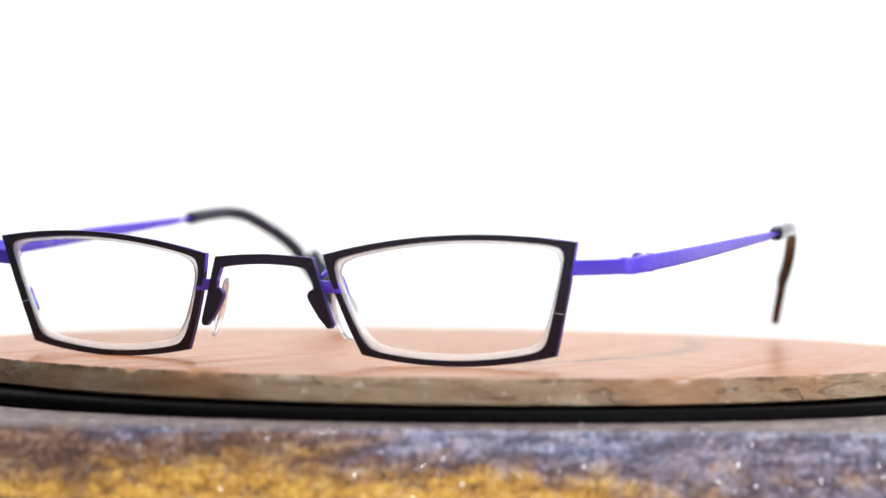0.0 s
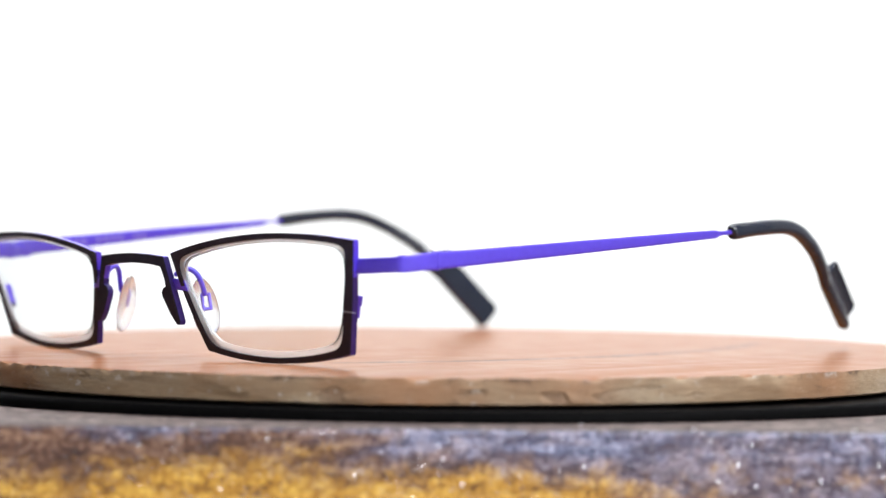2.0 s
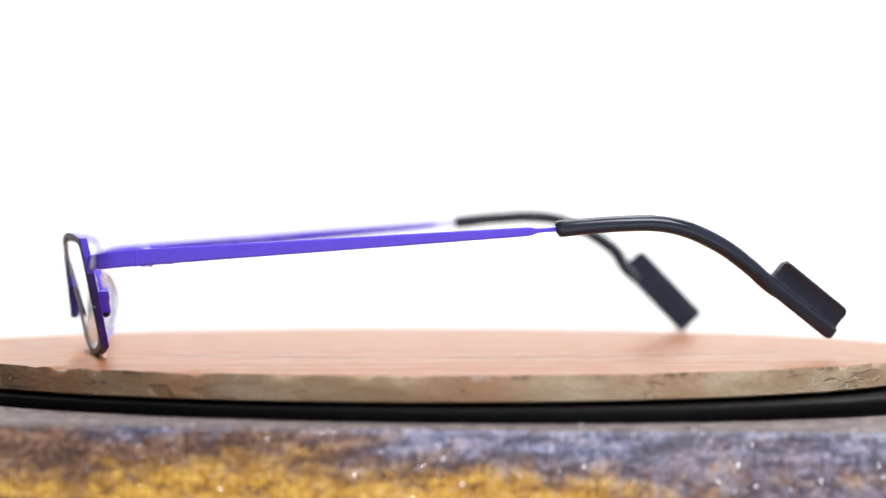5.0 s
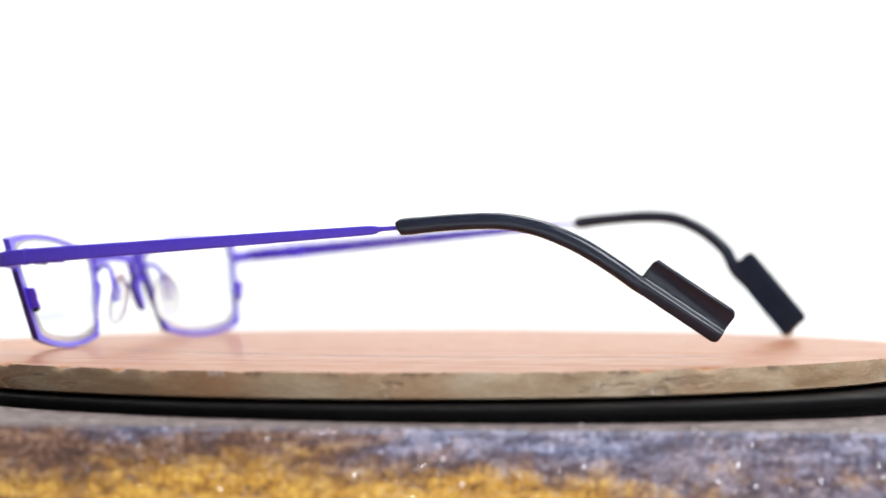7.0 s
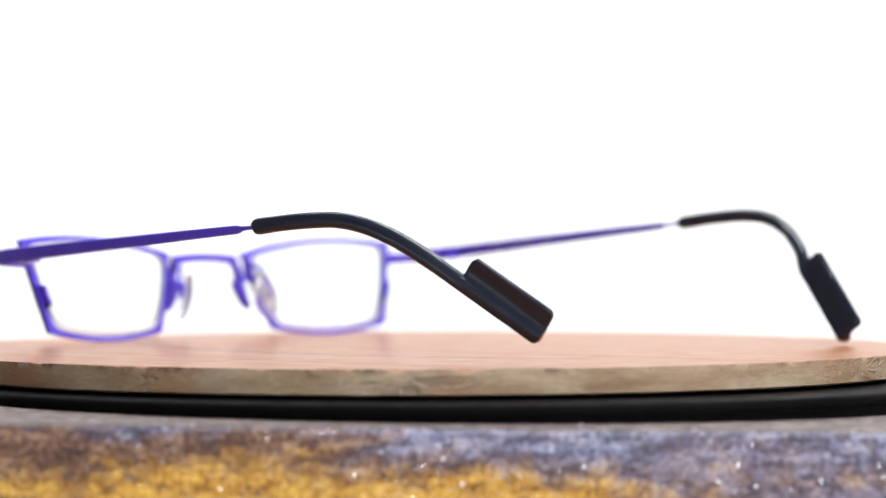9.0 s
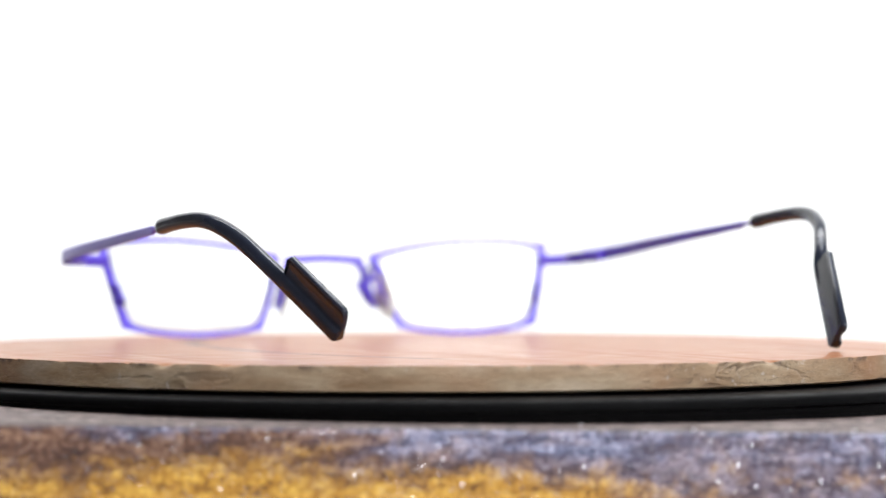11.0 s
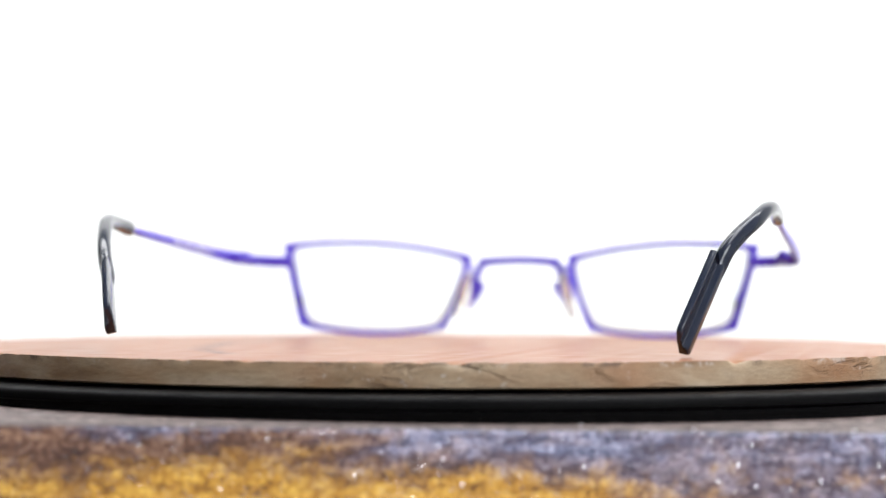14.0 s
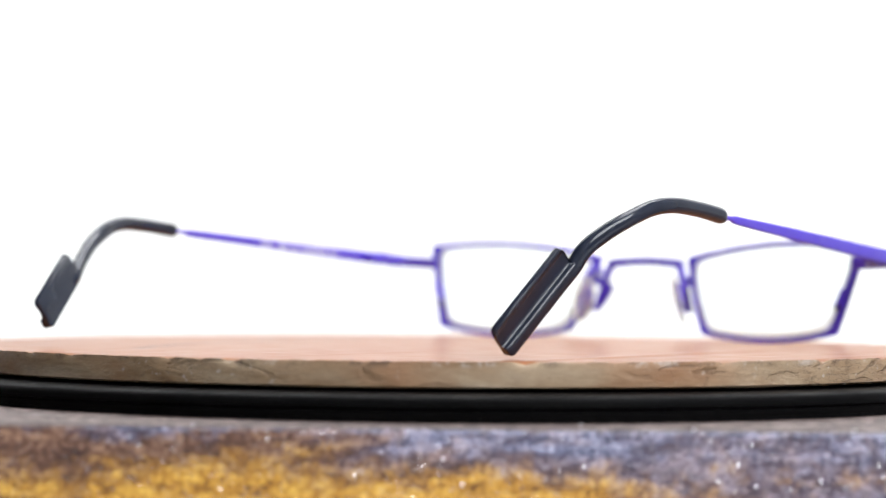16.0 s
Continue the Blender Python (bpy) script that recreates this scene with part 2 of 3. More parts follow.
def smooth_path(pts, per=6):
    """Catmull-Rom through the points (vectors of any length)."""
    pts = [np.array(p, float) for p in pts]
    ext = [2 * pts[0] - pts[1], *pts, 2 * pts[-1] - pts[-2]]
    out = []
    for i in range(len(pts) - 1):
        a, b, c, d = ext[i:i + 4]
        for k in range(per):
            t = k / per
            out.append(0.5 * (2 * b + (c - a) * t + (2 * a - 5 * b + 4 * c - d) * t * t + (3 * b - a - 3 * c + d) * t ** 3))
    out.append(pts[-1])
    return out


def rounded_section(w, h, power=4.0, n=16):
    """A rounded rectangle or ellipse (power 2) of width w and height h."""
    out = []
    for i in range(n):
        a = 2 * math.pi * (i + 0.5) / n
        c, s = math.cos(a), math.sin(a)
        out.append((0.5 * w * math.copysign(abs(c) ** (2 / power), c), 0.5 * h * math.copysign(abs(s) ** (2 / power), s)))
    return out


def sweep(path, section, caps=True):
    """Sweep section(i, n) along the path; its first axis lies level across, its second stands up."""
    rings = []
    n = len(path)
    vs = [Vector(p[:3]) for p in path]
    for i, p in enumerate(vs):
        d = (vs[min(i + 1, n - 1)] - vs[max(i - 1, 0)]).normalized()
        across = d.cross(Vector((0, 0, 1))).normalized()
        up = across.cross(d).normalized()
        rings.append([p + across * a + up * b for a, b in section(i, n)])
    if caps:
        for end, nb in ((0, 1), (-1, -2)):
            c = sum(rings[end], Vector()) / len(rings[end])
            d = (vs[end] - vs[nb]).normalized()
            ring = [c + (q - c) * 0.72 + d * 0.0003 for q in rings[end]]
            rings = [ring] + rings if end == 0 else rings + [ring]
    return loft(rings)


def cylinder(base, top, r, n=18, bevel=0.0):
    a, b = Vector(base), Vector(top)
    d = (b - a).normalized()
    u = d.orthogonal().normalized()
    w = d.cross(u)
    prof = [(r - bevel, 0), (r, bevel), (r, (b - a).length - bevel), (r - bevel, (b - a).length)] if bevel else [(r, 0), (r, (b - a).length)]
    return loft([[a + d * h + (u * math.cos(2 * math.pi * i / n) + w * math.sin(2 * math.pi * i / n)) * q for i in range(n)] for q, h in prof])


# ---------------------------------------------------------------- the setting: a white booth, closed by unseen grey and dark walls
FLOOR = -0.060
part("floor", box((-1.3, -1.3, FLOOR - 0.02), (1.3, 1.3, FLOOR)), WALL, smooth=False)
part("wall_back", box((-1.3, 1.2, FLOOR), (1.3, 1.22, 1.4)), WALL, smooth=False)
part("wall_front", box((-1.3, -1.22, FLOOR), (1.3, -1.2, 1.4)), GREY, smooth=False)
# unseen wall, kept dark so that less light comes from the left
part("wall_left", box((-1.22, -1.2, FLOOR), (-1.2, 1.2, 1.4)), DARK, smooth=False)
part("wall_right", box((1.2, -1.2, FLOOR), (1.22, 1.2, 1.4)), GREY, smooth=False)
part("ceiling", box((-1.3, -1.3, 1.4), (1.3, 1.3, 1.42)), GREY, smooth=False)
for ob in list(scene.objects):
    if ob.type == "MESH":
        tagged(ob, kind="structure")

# ---------------------------------------------------------------- the base under the turntable
TABLE = -0.00895


def make_base():
    base = tagged(new("display_base"), "wooden base with mottled slate and gold lacquer under the turntable", "base")
    base.location = (0, 0, FLOOR)
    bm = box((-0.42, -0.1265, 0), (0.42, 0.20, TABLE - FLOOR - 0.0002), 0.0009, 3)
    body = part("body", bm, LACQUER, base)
    bm = box((-0.4185, -0.1253, TABLE - FLOOR - 0.0006), (0.4185, 0.1985, TABLE - FLOOR))
    part("top_surface", bm, TOPCOAT, base, "dusty brown top surface", smooth=False)
    # the lacquer pattern is laid out from the turntable's level
    for ob in base.children:
        ob.data.transform(Matrix.Translation((0, 0, FLOOR)))
        ob.location = (0, 0, -FLOOR)
    return base


make_base()

# ---------------------------------------------------------------- the turntable
THICK = 0.0048


def edge_noise(a, z):
    p = Vector((math.cos(a), math.sin(a), 0))
    return noise.noise(p * 9 + Vector((0, 0, z * 300))) * 0.5 + noise.noise(p * 40 + Vector((0, 0, z * 900))) * 0.35 + noise.noise(p * 130 + Vector((0, 0, z * 1500))) * 0.25


def make_disc():
    disc = tagged(new("turntable_disc"), "round orange-varnished wooden disc with a chipped tan edge", "turntable")
    n = 720
    rows = []
    levels = [(0.0, 0.0), (0.0006, 0.0), (0.0013, 0.0), (0.0021, 0.0), (0.0029, 0.0), (0.0037, 0.0), (0.0044, 0.0), (THICK, 0.0006)]
    bm = bmesh.new()
    for k, (drop, inset) in enumerate(levels):
        row = []
        for i in range(n):
            a = 2 * math.pi * i / n
            wear = edge_noise(a, drop)
            chip = max(0.0, noise.noise(Vector((math.cos(a) * 30, math.sin(a) * 30, 3.3))) - 0.12) if k < 2 else 0.0
            chip += max(0.0, noise.noise(Vector((math.cos(a) * 75, math.sin(a) * 75, 7.1))) - 0.25) * 0.7 if k < 2 else 0.0
            r = BOARD_R - inset + wear * 0.00028 - chip * (0.0014 if k == 0 else 0.0006)
            z = -drop - (chip * 0.0009 if k == 0 else 0.0)
            row.append(bm.verts.new((BOARD_X + r * math.cos(a), BOARD_Y + r * math.sin(a), z)))
        rows.append(row)
    for a, b in zip(rows, rows[1:]):
        for i in range(n):
            bm.faces.new((a[i], a[(i + 1) % n], b[(i + 1) % n], b[i]))
    bm.faces.new(rows[-1])
    top = [bm.verts.new((BOARD_X + (v.co.x - BOARD_X) * 0.984, BOARD_Y + (v.co.y - BOARD_Y) * 0.984, 0)) for v in rows[0]]
    rim = []
    for i in range(n):
        rim.append(bm.faces.new((rows[0][i], rows[0][(i + 1) % n], top[(i + 1) % n], top[i])))
    rim.append(bm.faces.new(top))
    for f in rim:
        f.material_index = 1
    part("board", bm, [EDGE, VENEER], disc, sharp=35)
    # black carrier plate fixed under the board
    prof = [(0.0950, -THICK), (0.0950, -THICK - 0.0006), (0.1141, -THICK - 0.0006), (0.1146, -THICK - 0.0008), (0.1149, -THICK - 0.0011), (0.1151, -THICK - 0.0015), (0.1151, -THICK - 0.0024), (0.1146, -THICK - 0.0026), (0.1000, -THICK - 0.0026)]
    m = 256
    bm = loft([[Vector((r * math.cos(2 * math.pi * i / m), r * math.sin(2 * math.pi * i / m), z)) for i in range(m)] for r, z in prof])
    part("carrier_plate", bm, PLASTIC, disc, "black plastic carrier plate")
    return disc


def make_ring():
    ring = tagged(new("turntable_bearing"), "low black plastic turntable bearing lying on the base", "turntable base")
    m = 256
    for name, prof in (("foot_ring", [(0.112, TABLE), (0.1147, TABLE), (0.1149, TABLE + 0.0002), (0.1149, TABLE + 0.0006), (0.112, TABLE + 0.0006)]),
                       ("housing", [(0.112, TABLE + 0.0006), (0.1147, TABLE + 0.0006), (0.1148, TABLE + 0.0008), (0.1148, TABLE + 0.0017), (0.1145, TABLE + 0.0020), (0.1105, TABLE + 0.0021)])):
        bm = loft([[Vector((r * math.cos(2 * math.pi * i / m), r * math.sin(2 * math.pi * i / m), z)) for i in range(m)] for r, z in prof])
        part(name, bm, PLASTIC, ring)
    return ring


def make_fleck(x, y, z, r):
    bm = bmesh.new()
    bmesh.ops.create_icosphere(bm, subdivisions=2, radius=r)
    for v in bm.verts:
        v.co *= 1 + 0.5 * noise.noise(v.co * 9000 + Vector((x * 100, 0, 0)))
        v.co += Vector((x, y, z))
    return tagged(part("dust_fleck", bm, FROST), "tiny pale dust fleck lying on the base", "dust", "dust flecks on the base")


for fx, fy, fr in ((0.0217, -0.1162, 0.00022), (0.0394, -0.1256, 0.0003), (-0.0415, -0.1250, 0.0002), (0.0655, -0.1248, 0.00025)):
    make_fleck(fx, fy, TABLE + fr * 0.6, fr)

disc = make_disc()
make_ring()

# ---------------------------------------------------------------- the spectacles
CX = -0.0051
YAW = -0.0255


def on_front(lat, z, depth=0.0, lean=0.25):
    """From the width, height and depth in the curved, leaning front to the place."""
    y = -0.0816 + 1.47 * lat * lat + lean * (0.020 - z) + depth
    return Vector((CX + lat, y + YAW * lat, z - 0.005 * lat))


def bulged(a, b, h, n=24):
    """Points from a to b (without b), bulged to the left of the way by h."""
    a, b = Vector(a), Vector(b)
    d = b - a
    nrm = Vector((-d.y, d.x)).normalized()
    return [a + d * (i / n) + nrm * (4 * h * (i / n) * (1 - i / n)) for i in range(n)]


def outline(it, ot, ob, ib, top, outer, bottom, inner):
    return bulged(it, ot, top) + bulged(ot, ob, outer) + bulged(ob, ib, bottom) + bulged(ib, it, inner)


def round_corners(pts, times):
    for _ in range(times):
        pts = [(a + b + c) / 3 for a, b, c in zip(pts[-1:] + pts[:-1], pts, pts[1:] + pts[:1])]
    return pts


def even(pts, step):
    """The closed line again, with points at even steps."""
    out = []
    for a, b in zip(pts, pts[1:] + pts[:1]):
        n = max(1, round((b - a).length / step))
        out += [a + (b - a) * (i / n) for i in range(n)]
    return out


def by_angle(poly, centre, angles):
    """Where the rays from the centre meet the closed line."""
    out = []
    c = Vector(centre)
    for a in angles:
        d = Vector((math.cos(a), math.sin(a)))
        best = None
        for p, q in zip(poly, poly[1:] + poly[:1]):
            e = q - p
            den = d.x * e.y - d.y * e.x
            if abs(den) < 1e-15:
                continue
            w = p - c
            t = (w.x * e.y - w.y * e.x) / den
            u = (w.x * d.y - w.y * d.x) / den
            if t > 0 and -1e-6 <= u <= 1 + 1e-6 and (best is None or t < best):
                best = t
        out.append(c + d * best)
    return out


OUTER = outline((0.0120, 0.0190), (0.0595, 0.0219), (0.0543, 0.0014), (0.0180, 0.0008), 0.0023, 0.0002, 0.0020, 0.0006)
INNER = round_corners(even(outline((0.0135, 0.0180), (0.0575, 0.0208), (0.0524, 0.0024), (0.0192, 0.0018), 0.0023, 0.0002, 0.0019, 0.0006), 0.0003), 42)
CENTRE = Vector((0.0360, 0.0118))
CORNERS = [math.atan2(OUTER[i].y - CENTRE.y, OUTER[i].x - CENTRE.x) for i in (0, 24, 48, 72)]
ANGLES = sorted([2 * math.pi * i / 120 - math.pi for i in range(120)] + CORNERS)
RIM_OUT = by_angle(OUTER, CENTRE, ANGLES)
RIM_IN = by_angle(INNER, CENTRE, ANGLES)


BAND_IN = by_angle(round_corners(even(outline((0.0142, 0.0176), (0.0570, 0.0203), (0.0519, 0.0034), (0.0200, 0.0029), 0.0023, 0.0002, 0.0018, 0.0006), 0.0003), 80), CENTRE, ANGLES)


def inset(pts, d):
    return [p + (CENTRE - p).normalized() * d for p in pts]


def tube_of(side, loops):
    """A closed ring-shaped solid through loops of (outline, depth)."""
    bm = bmesh.new()
    rows = [[bm.verts.new(on_front(side * p.x, p.y, dep)) for p in pts] for pts, dep in loops]
    n = len(rows[0])
    for a, b in zip(rows, rows[1:] + rows[:1]):
        for i in range(n):
            bm.faces.new((a[i], a[(i + 1) % n], b[(i + 1) % n], b[i]))
    return bm


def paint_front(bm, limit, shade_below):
    """Material 1 on the faces that look forward, 2 (shade painted as darker purple) on the side walls below the height
    given.
    """
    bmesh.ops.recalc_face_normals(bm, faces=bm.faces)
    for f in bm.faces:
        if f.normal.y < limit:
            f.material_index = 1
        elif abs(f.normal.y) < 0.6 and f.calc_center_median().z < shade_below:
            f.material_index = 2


def plate(points, side, d0, d1, bevel=0.00012, lean=0.25):
    """A flat plate cut to the (width, height) points, following the front, from depth d0 to d1."""
    bm = bmesh.new()
    fr = [bm.verts.new((side * x, d0, z)) for x, z in points]
    bk = [bm.verts.new((side * x, d1, z)) for x, z in points]
    bm.faces.new(fr)
    bm.faces.new(bk[::-1])
    n = len(points)
    for i in range(n):
        bm.faces.new((fr[i], bk[i], bk[(i + 1) % n], fr[(i + 1) % n]))
    bmesh.ops.recalc_face_normals(bm, faces=bm.faces)
    if bevel:
        bevel_all(bm, bevel, 1)
    for v in bm.verts:
        v.co = on_front(v.co.x, v.co.z, v.co.y, lean)
    return bm


def join_into(dst, src):
    me = bpy.data.meshes.new("tmp")
    src.to_mesh(me)
    src.free()
    dst.from_mesh(me)
    bpy.data.meshes.remove(me)


F0, F1 = -0.0008, 0.0007


def make_rim(side, parent):
    b = 0.00012
    bm = tube_of(side, [(inset(RIM_OUT, b), F0), (RIM_OUT, F0 + b), (RIM_OUT, F0 + 0.00136), (RIM_OUT, F1 - b), (inset(RIM_OUT, b), F1), (inset(RIM_IN, -b), F1), (RIM_IN, F1 - b), (RIM_IN, F0 + b), (inset(RIM_IN, -b), F0)])
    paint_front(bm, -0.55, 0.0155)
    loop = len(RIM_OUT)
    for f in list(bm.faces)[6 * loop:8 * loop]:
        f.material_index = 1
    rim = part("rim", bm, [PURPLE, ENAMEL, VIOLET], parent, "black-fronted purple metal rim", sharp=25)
    # closing block at the back of the rim, with its screw
    bm = bmesh.new()
    for z0, z1, back in ((0.0078, 0.0096, 0.0021), (0.0093, 0.0104, 0.0020), (0.0100, 0.0120, 0.0023)):
        lobe = box((0, 0, 0), (1, 1, 1))
        for v in lobe.verts:
            v.co = Vector((v.co.x, v.co.y * back, z0 + (z1 - z0) * v.co.z))
        bmesh.ops.scale(lobe, vec=(0.0011, 1, 1), verts=lobe.verts)
        bevel_all(lobe, 0.00025, 2)
        for v in lobe.verts:
            v.co = on_front(side * (0.0545 + v.co.x + 0.38 * (v.co.z - 0.0099)), v.co.z, F1 - 0.0002 + v.co.y)
        join_into(bm, lobe)
    block = part("closing_block", bm, PURPLE, rim)
    bm = box((0, 0, 0), (1, 1, 1))
    for v in bm.verts:
        v.co = on_front(side * (0.0543 + 0.0023 * v.co.x), 0.0093 + 0.00008 * v.co.z - 0.0004 * v.co.x, F0 - 0.00003 + 0.0004 * v.co.y)
    part("rim_split", bm, INK, rim, "pale hairline joint across the rim", smooth=False)
    c = on_front(side * 0.0541, 0.0072, F1 + 0.0009)
    part("screw", cylinder(c, c + Vector((side * 0.0002, -0.0002, 0.0008)), 0.00075, 16, 0.0001), SCREW, block, "dark metal screw")
    return rim


def make_lens(side, parent):
    a, b = inset(RIM_IN, -0.0003), BAND_IN
    # the white ground edge shows as a band inside the rim
    bm = tube_of(side, [(a, F0 + 0.0003), (inset(RIM_IN, 0.0001), F0 + 0.00022), (b, F0 + 0.0009), (b, F1 + 0.0003), (a, F1 - 0.0002)])
    lens_pts = inset(BAND_IN, -0.00003)
    steps = [0.02, 0.15, 0.3, 0.45, 0.6, 0.75, 0.88, 1.0]
    rings = [(k, F0 + 0.0005) for k in steps] + [(k, F1 + 0.0001) for k in steps[::-1]]
    bm2 = loft([[on_front(side * (CENTRE.x + (p.x - CENTRE.x) * k), CENTRE.y + (p.y - CENTRE.y) * k, d) for p in lens_pts] for k, d in rings])
    lens = part("lens", bm2, GLASS, parent, "clear glass lens with a white ground edge", sharp=30)
    lens.visible_shadow = False
    part("ground_edge", bm, FROST, lens, "white frosted lens edge")
    return lens


def make_bridge(parent):
    arm = [(0.0100, 0.0184), (0.0140, 0.0062), (0.0136, 0.0055), (0.0129, 0.0055), (0.0112, 0.0074), (0.0092, 0.0107), (0.0090, 0.0116), (0.0095, 0.0124), (0.0103, 0.0127),
           (0.0100, 0.0140), (0.0089, 0.0164), (0.0060, 0.0168), (0.0030, 0.0170), (0.0, 0.0171)]
    right = arm
    left = [(-x, z) for x, z in arm[::-1]][1:]
    top = [(-0.0050, 0.0188), (0.0, 0.0190), (0.0050, 0.0188)]
    pts = right + left + top
    pts = [(x - math.copysign(0.0004 * min(1, max(0, (0.017 - z) / 0.006)), x) if x else x, z) for x, z in pts]
    bm = plate(pts, 1, F0, F1, lean=0.12)
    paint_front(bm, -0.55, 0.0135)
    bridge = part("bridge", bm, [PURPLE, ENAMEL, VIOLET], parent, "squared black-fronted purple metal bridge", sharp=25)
    for s in (-1, 1):
        bm = plate([(0.0108, 0.0143), (0.0146, 0.0140), (0.0152, 0.0119), (0.0116, 0.0121)], s, F0 + 0.0005, F1 - 0.0001, lean=0.18)
        part("bridge_link", bm, PURPLE, bridge)
    return bridge


def make_pad(side, parent):
    """A soft clear pad on a bent wire behind the bridge arm."""
    c = on_front(side * 0.0128, 0.0088, 0.0050)
    turn = Matrix.Rotation(side * radians(-14), 3, "Y") @ Matrix.Rotation(side * radians(-21), 3, "Z")
    bm = bmesh.new()
    bmesh.ops.create_uvsphere(bm, u_segments=28, v_segments=18, radius=1)
    for v in bm.verts:
        p = v.co.copy()
        flat = math.copysign(abs(p.x) ** 0.75, p.x)
        v.co = turn @ Vector((flat * 0.0009 + 0.0006 * side * (p.z * p.z * 0.4), p.y * (0.0029 - 0.0005 * p.z), p.z * 0.0058)) + c
    pad = part("nose_pad", bm, SILICONE, parent, "clear silicone nose pad")
    pts = [on_front(side * 0.0112, 0.0150, F1 - 0.0003), on_front(side * 0.0116, 0.0160, F1 + 0.0014), on_front(side * 0.0122, 0.0162, F1 + 0.0030),
           on_front(side * 0.0130, 0.0151, F1 + 0.0040), on_front(side * 0.0136, 0.0131, F1 + 0.0042), on_front(side * 0.0138, 0.0114, F1 + 0.0042)]
    path = smooth_path(pts, 6)
    sec = rounded_section(0.0010, 0.0010, 2.2, 10)
    part("pad_arm", sweep(path, lambda i, n: sec), PURPLE, parent, "bent purple wire pad arm")
    # flat wire loop set into the pad
    bm = bmesh.new()
    w, h, r = 0.0007, 0.0014, 0.00028
    for lo, hi in (((-w - r, -h - r), (-w + r, h + r)), ((w - r, -h - r), (w + r, h + r)), ((-w + r, h - r), (w - r, h + r)), ((-w + r, -h - r), (w - r, -h + r))):
        join_into(bm, box((-r, lo[0], lo[1]), (r, hi[0], hi[1]), 0.0001, 1))
    for v in bm.verts:
        v.co = turn @ v.co + c + Vector((side * 0.0010, -0.0003, 0.0012))
    part("pad_insert", bm, PURPLE, pad, "purple wire loop set in the pad")
    return pad


def l_section(s):
    """Rail with a fin above it, hollowed on the outer face."""
    pts = [(-0.9, -1.5), (0.8, -1.6), (1.15, -1.42), (1.25, -1.1), (1.25, 0.1), (1.2, 0.5), (1.05, 0.8), (0.8, 1.0), (0.45, 1.1), (0.15, 1.3), (0.02, 1.8), (0.0, 3.8), (0.12, 4.4), (0.3, 4.9), (0.36, 5.15), (0.28, 5.4), (0.05, 5.55), (-0.55, 5.55), (-0.9, 5.4), (-1.0, 5.0), (-1.1, 3.0)]
    return [(s * u * 0.001, v * 0.001) for u, v in pts]


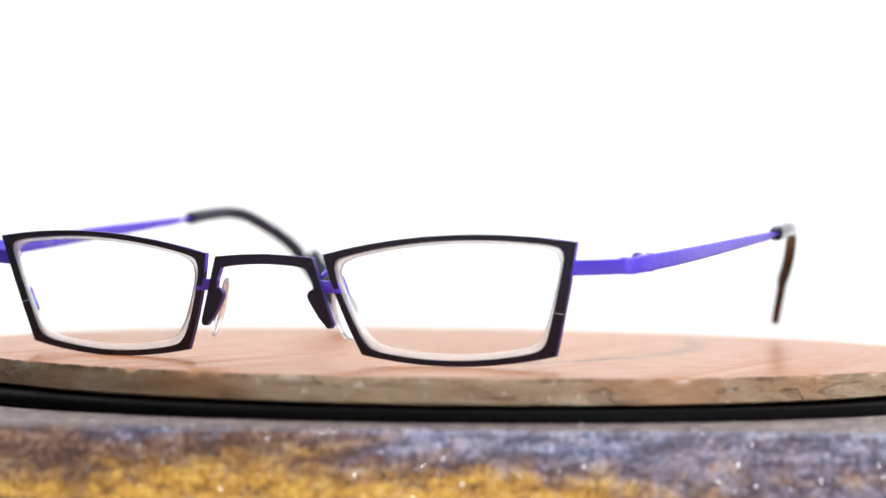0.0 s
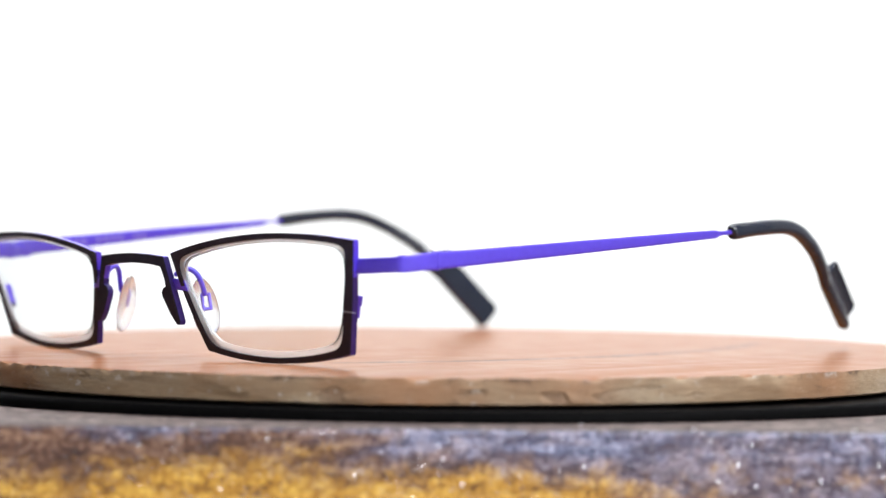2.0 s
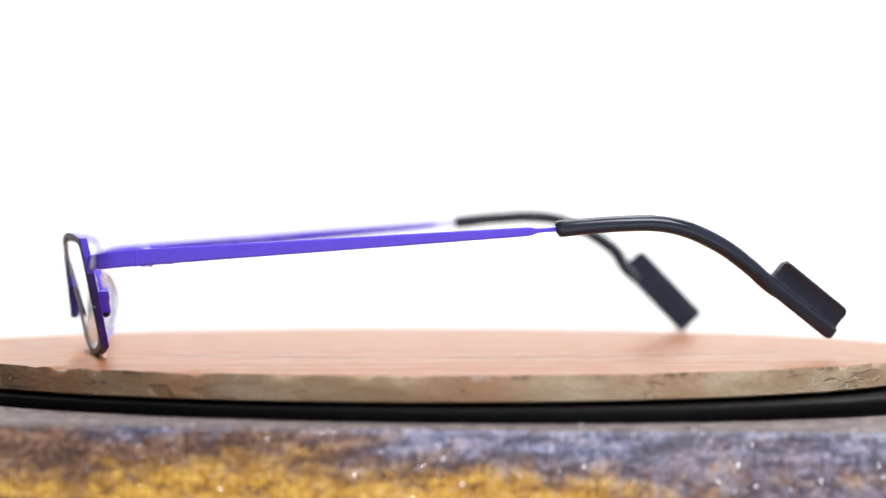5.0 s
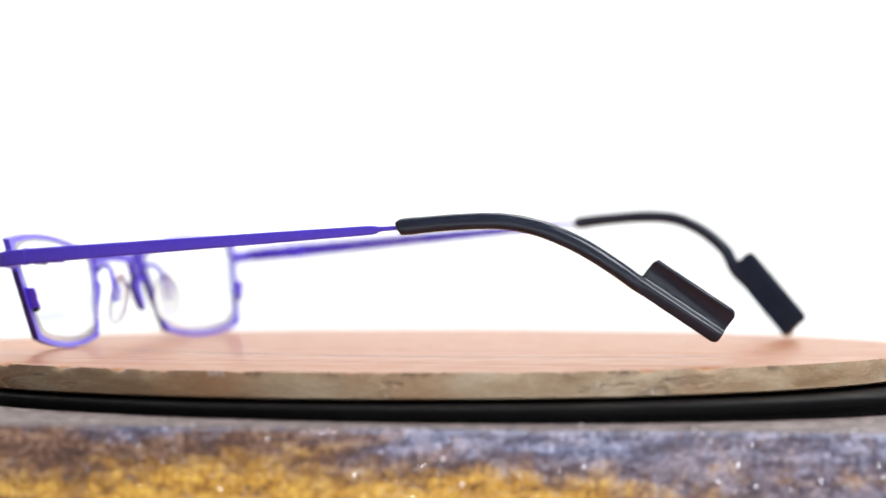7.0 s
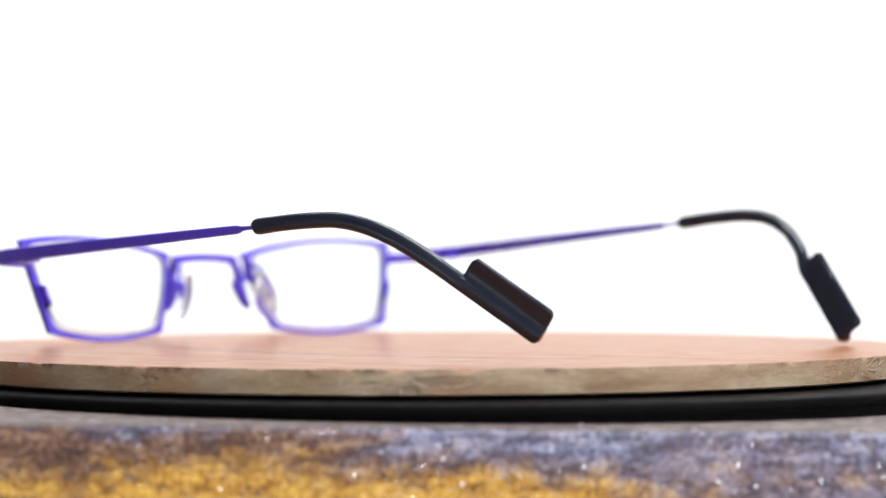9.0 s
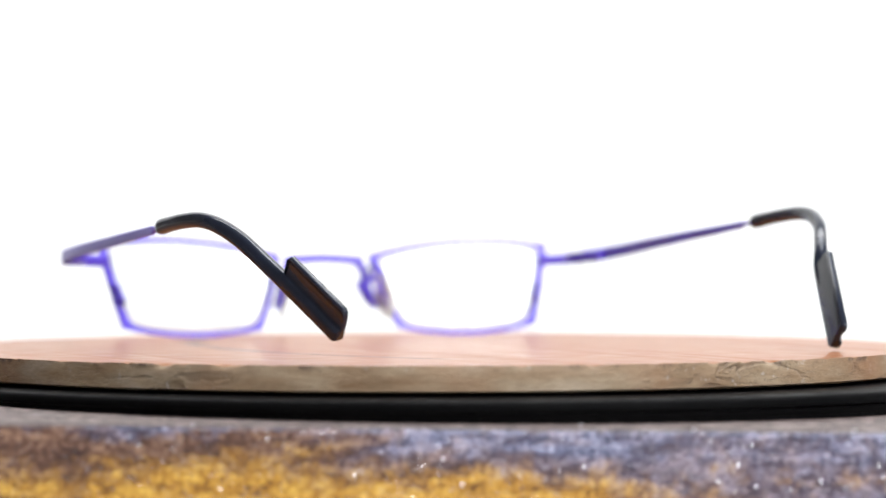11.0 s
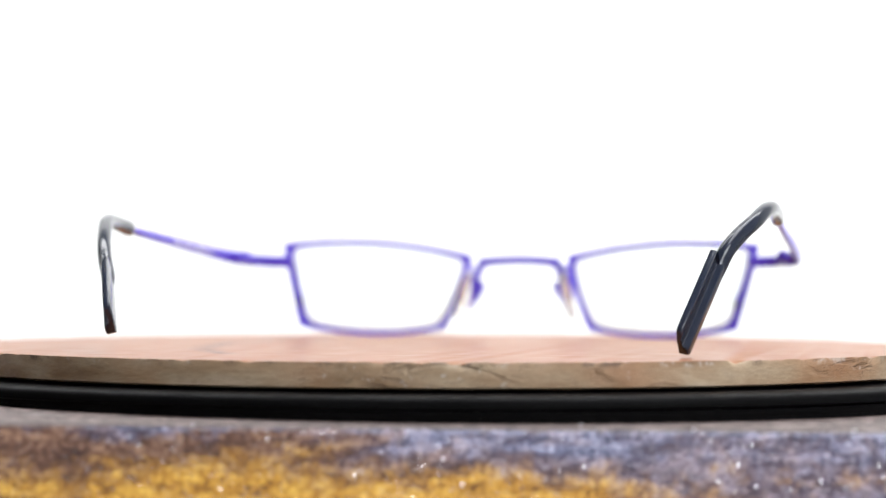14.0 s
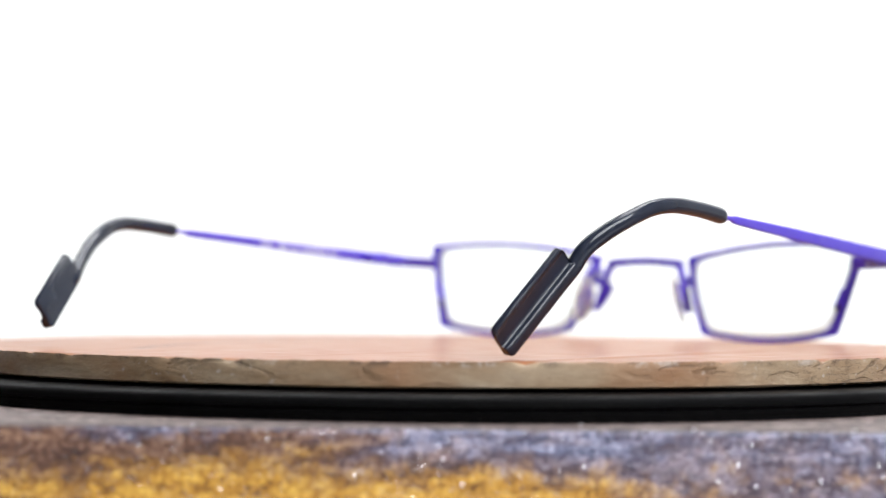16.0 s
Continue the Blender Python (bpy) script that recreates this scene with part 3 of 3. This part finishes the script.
def make_temple(side, parent, bar, tip, rail, fin, hinge, marks, seam):
    # bar: x, y, z, height, thickness along the way
    path = smooth_path(bar, 5)

    def sec(i, n):
        return rounded_section(path[i][4], path[i][3], 5.0, 16)

    temple = part("temple", sweep(path, sec), PURPLE, parent, "slim purple metal temple")
    tp = smooth_path(tip, 6)

    def tsec(i, n):
        return rounded_section(tp[i][4], tp[i][3], 2.4, 20)

    bm = sweep(tp, tsec)
    # blade at the end: an L-shaped rail and fin
    a, b = Vector(rail[0]), Vector(rail[1])
    d = (b - a).normalized()
    up = Vector(fin)
    up = (up - d * up.dot(d)).normalized()
    out = d.cross(up).normalized()
    if out.x * side < 0:
        out = -out
    rings = []
    length = (b - a).length
    base_sec = l_section(1)
    mid = (0.0, 0.0015)
    # the rail grows out of the tube before the fin rises
    for t, k, top in ((-0.0030, 0.5, 0.3), (-0.0012, 0.85, 0.6), (0.0, 1.0, 1.0), (0.0002, 1.0, 4.6)):
        ring = [(0.1 + (u * 1000 - 0.1) * k, min(-0.35 + (v * 1000 + 0.35) * k, top)) for u, v in base_sec]
        rings.append([a + d * t + out * (u * 0.001) + up * (v * 0.001) for u, v in ring])
    for t, k in ((0.0008, 1.0), (length - 0.0010, 1.0), (length - 0.0004, 0.93), (length, 0.78)):
        rings.append([a + d * t + out * (mid[0] + (u - mid[0]) * k) + up * (mid[1] + (v - mid[1]) * k) for u, v in base_sec])
    join_into(bm, loft(rings))
    part("temple_tip", bm, ACETATE, temple, "glossy black bent temple tip with a finned end", sharp=50)
    # printed marks on the inner face, too small to read
    bm = bmesh.new()
    for y, wide, tall in marks:
        k = max(i for i in range(len(path)) if path[i][1] <= y)
        f = (y - path[k][1]) / (path[k + 1][1] - path[k][1])
        p = path[k] * (1 - f) + path[k + 1] * f
        x = p[0] - side * (p[4] / 2 - 0.00002)
        join_into(bm, box((x - 0.00005, y - wide / 2, p[2] - tall / 2), (x + 0.00005, y + wide / 2, p[2] + tall / 2)))
    part("printed_marks", bm, INK if side > 0 else FAINT, temple, "pale printed marks on the inner face", smooth=False)
    # raised seam where the end piece meets the temple
    q = Vector(seam)
    part("hinge_seam", box(q - Vector((0.0007, 0.00022, 0.0017)), q + Vector((0.0007, 0.00022, 0.0017)), 0.0001, 1), PURPLE, temple)
    # hinge knuckles and screw on the inner side
    h = Vector(hinge)
    for lo, hi in ((-0.0013, -0.0005), (-0.0004, 0.0005), (0.0006, 0.0015)):
        part("hinge_knuckle", cylinder(h + Vector((0, 0, lo)), h + Vector((0, 0, hi)), 0.0012, 18, 0.00015), PURPLE, temple)
    part("hinge_screw", cylinder(h + Vector((0, 0, 0.0015)), h + Vector((0, 0, 0.0019)), 0.0008, 16, 0.0001), STEEL, temple, "bright steel hinge screw")
    part("hinge_washer", cylinder(h + Vector((0, 0, -0.0016)), h + Vector((0, 0, -0.0013)), 0.0013, 18, 0.0001), STEEL, temple, "bright steel hinge washer")
    lo, hi = sorted((side * -0.0003, side * 0.0036))
    part("hinge_leaf", box(h + Vector((lo, 0.0002, -0.0011)), h + Vector((hi - 0.0002, 0.0048, 0.0011)), 0.0002), PURPLE, temple)
    lo, hi = sorted((side * -0.0010, side * 0.0008))
    part("end_leaf", box(h + Vector((lo, -0.0080, -0.0013)), h + Vector((hi, -0.0003, 0.0010)), 0.0002), PURPLE, temple)
    return temple


MARKS_LONG = [(-0.0225 - 0.00135 * i, 0.0009, (0.0013, 0.0011, 0.0014)[i % 3]) for i in (0, 1, 2, 5, 6, 7, 9, 10, 12, 13, 14, 15, 16, 17, 18, 20, 21)]
MARKS_SHORT = [(-0.0280 - 0.0020 * i, 0.0012, 0.0012) for i in (0, 1, 3, 4, 5, 6, 8, 9)]


def make_spectacles():
    g = tagged(new("eyeglasses"), "narrow rectangular eyeglasses, black-fronted purple metal, open temples, on the disc", "eyeglasses")
    for s in (1, -1):
        make_rim(s, g)
        make_lens(s, g)
    make_bridge(g)
    for s in (1, -1):
        make_pad(s, g)
    make_temple(1, g,
                [(0.0520, -0.0770, 0.0169, 0.0028, 0.0011), (0.0570, -0.0765, 0.0171, 0.0028, 0.0011), (0.0613, -0.0758, 0.0173, 0.0028, 0.0011), (0.0630, -0.0748, 0.0174, 0.0030, 0.0011),
                 (0.0645, -0.0705, 0.0179, 0.0031, 0.0011), (0.0664, -0.0540, 0.0192, 0.0028, 0.0011), (0.0677, -0.0250, 0.0214, 0.0023, 0.0010), (0.0686, 0.0000, 0.0233, 0.0018, 0.0009),
                 (0.0688, 0.0040, 0.0236, 0.0016, 0.0009), (0.0688, 0.0056, 0.0238, 0.0009, 0.0009), (0.0690, 0.0110, 0.0242, 0.0009, 0.0009)],
                [(0.0690, 0.0091, 0.0241, 0.0022, 0.0021), (0.0690, 0.0098, 0.0242, 0.0032, 0.0028), (0.0689, 0.0147, 0.0247, 0.0031, 0.0028), (0.0686, 0.0209, 0.0252, 0.0031, 0.0028), (0.0678, 0.0279, 0.0254, 0.0031, 0.0028),
                 (0.0668, 0.0335, 0.0246, 0.0031, 0.0028), (0.0655, 0.0385, 0.0229, 0.0032, 0.0028), (0.0641, 0.0434, 0.0205, 0.0032, 0.0028), (0.0622, 0.0486, 0.01707, 0.0031, 0.0028), (0.0603, 0.05263, 0.01405, 0.0031, 0.0026), (0.0595, 0.05513, 0.01235, 0.0027, 0.0021), (0.0583, 0.0585, 0.0103, 0.0014, 0.0010)],
                ((0.0604, 0.0526, 0.0144), (0.0553, 0.0671, 0.0044)), (0.06, 0.585, 0.80), (0.0620, -0.0668, 0.0180), MARKS_LONG, (0.06468, -0.0688, 0.01805))
    make_temple(-1, g,
                [(-0.0620, -0.0742, 0.0179, 0.0028, 0.0011), (-0.0670, -0.0735, 0.0182, 0.0028, 0.0011), (-0.0715, -0.0724, 0.0185, 0.0029, 0.0011), (-0.0732, -0.0708, 0.0188, 0.0031, 0.0011),
                 (-0.0738, -0.0670, 0.0193, 0.0033, 0.0011), (-0.0733, -0.0510, 0.0208, 0.0031, 0.0011), (-0.0716, -0.0220, 0.0237, 0.0025, 0.0010), (-0.0703, 0.0020, 0.0260, 0.0018, 0.0009),
                 (-0.0700, 0.0065, 0.0265, 0.0016, 0.0009), (-0.0699, 0.0082, 0.0267, 0.0009, 0.0009), (-0.0697, 0.0135, 0.0272, 0.0009, 0.0009)],
                [(-0.0698, 0.0122, 0.0271, 0.0022, 0.0021), (-0.0698, 0.0130, 0.0272, 0.0032, 0.0028), (-0.0695, 0.0201, 0.0281, 0.0031, 0.0028), (-0.0688, 0.0300, 0.0288, 0.0031, 0.0028), (-0.0676, 0.0370, 0.0282, 0.0031, 0.0028),
                 (-0.0656, 0.0428, 0.0260, 0.0031, 0.0028), (-0.0630, 0.0470, 0.0234, 0.0032, 0.0028), (-0.0606, 0.0505, 0.0203, 0.0032, 0.0028), (-0.0591, 0.05232, 0.01680, 0.0031, 0.0026), (-0.0580, 0.0548, 0.01395, 0.0027, 0.0021), (-0.0567, 0.0582, 0.0107, 0.0014, 0.0010)],
                ((-0.0591, 0.0525, 0.0172), (-0.0532, 0.0664, 0.0018)), (0.04, 0.73, 0.685), (-0.0702, -0.0640, 0.0192), MARKS_SHORT, (-0.07378, -0.0652, 0.01948))
    return g


glasses = make_spectacles()

# ---------------------------------------------------------------- the turning
TURNS = [(0.0, -21.28), (0.5, -27.13), (1.0, -33.0), (1.5, -38.89), (2.0, -44.78), (2.5, -50.69), (3.0, -56.63), (3.5, -62.62), (4.0, -68.69),
         (6.5, -99.35), (7.0, -105.47), (7.5, -111.57), (8.0, -117.66), (8.5, -123.72), (9.0, -129.74), (11.5, -159.48), (12.0, -165.35), (12.5, -171.17),
         (13.0, -176.98), (13.5, -182.78), (14.0, -188.59), (14.5, -194.43), (15.0, -200.3), (15.5, -206.19), (16.0, -212.09)]
# the board lies a little askew on its bearing
TILT = pose(0, 0, -0.0004, math.degrees(0.0081), math.degrees(0.0071), 0)


def motions():
    walk(disc, [(t, pose(0, 0, 0, 0, 0, a) @ TILT) for t, a in TURNS])
    walk(glasses, [(t, pose(0, 0, 0, 0, 0, a)) for t, a in TURNS])


motions()
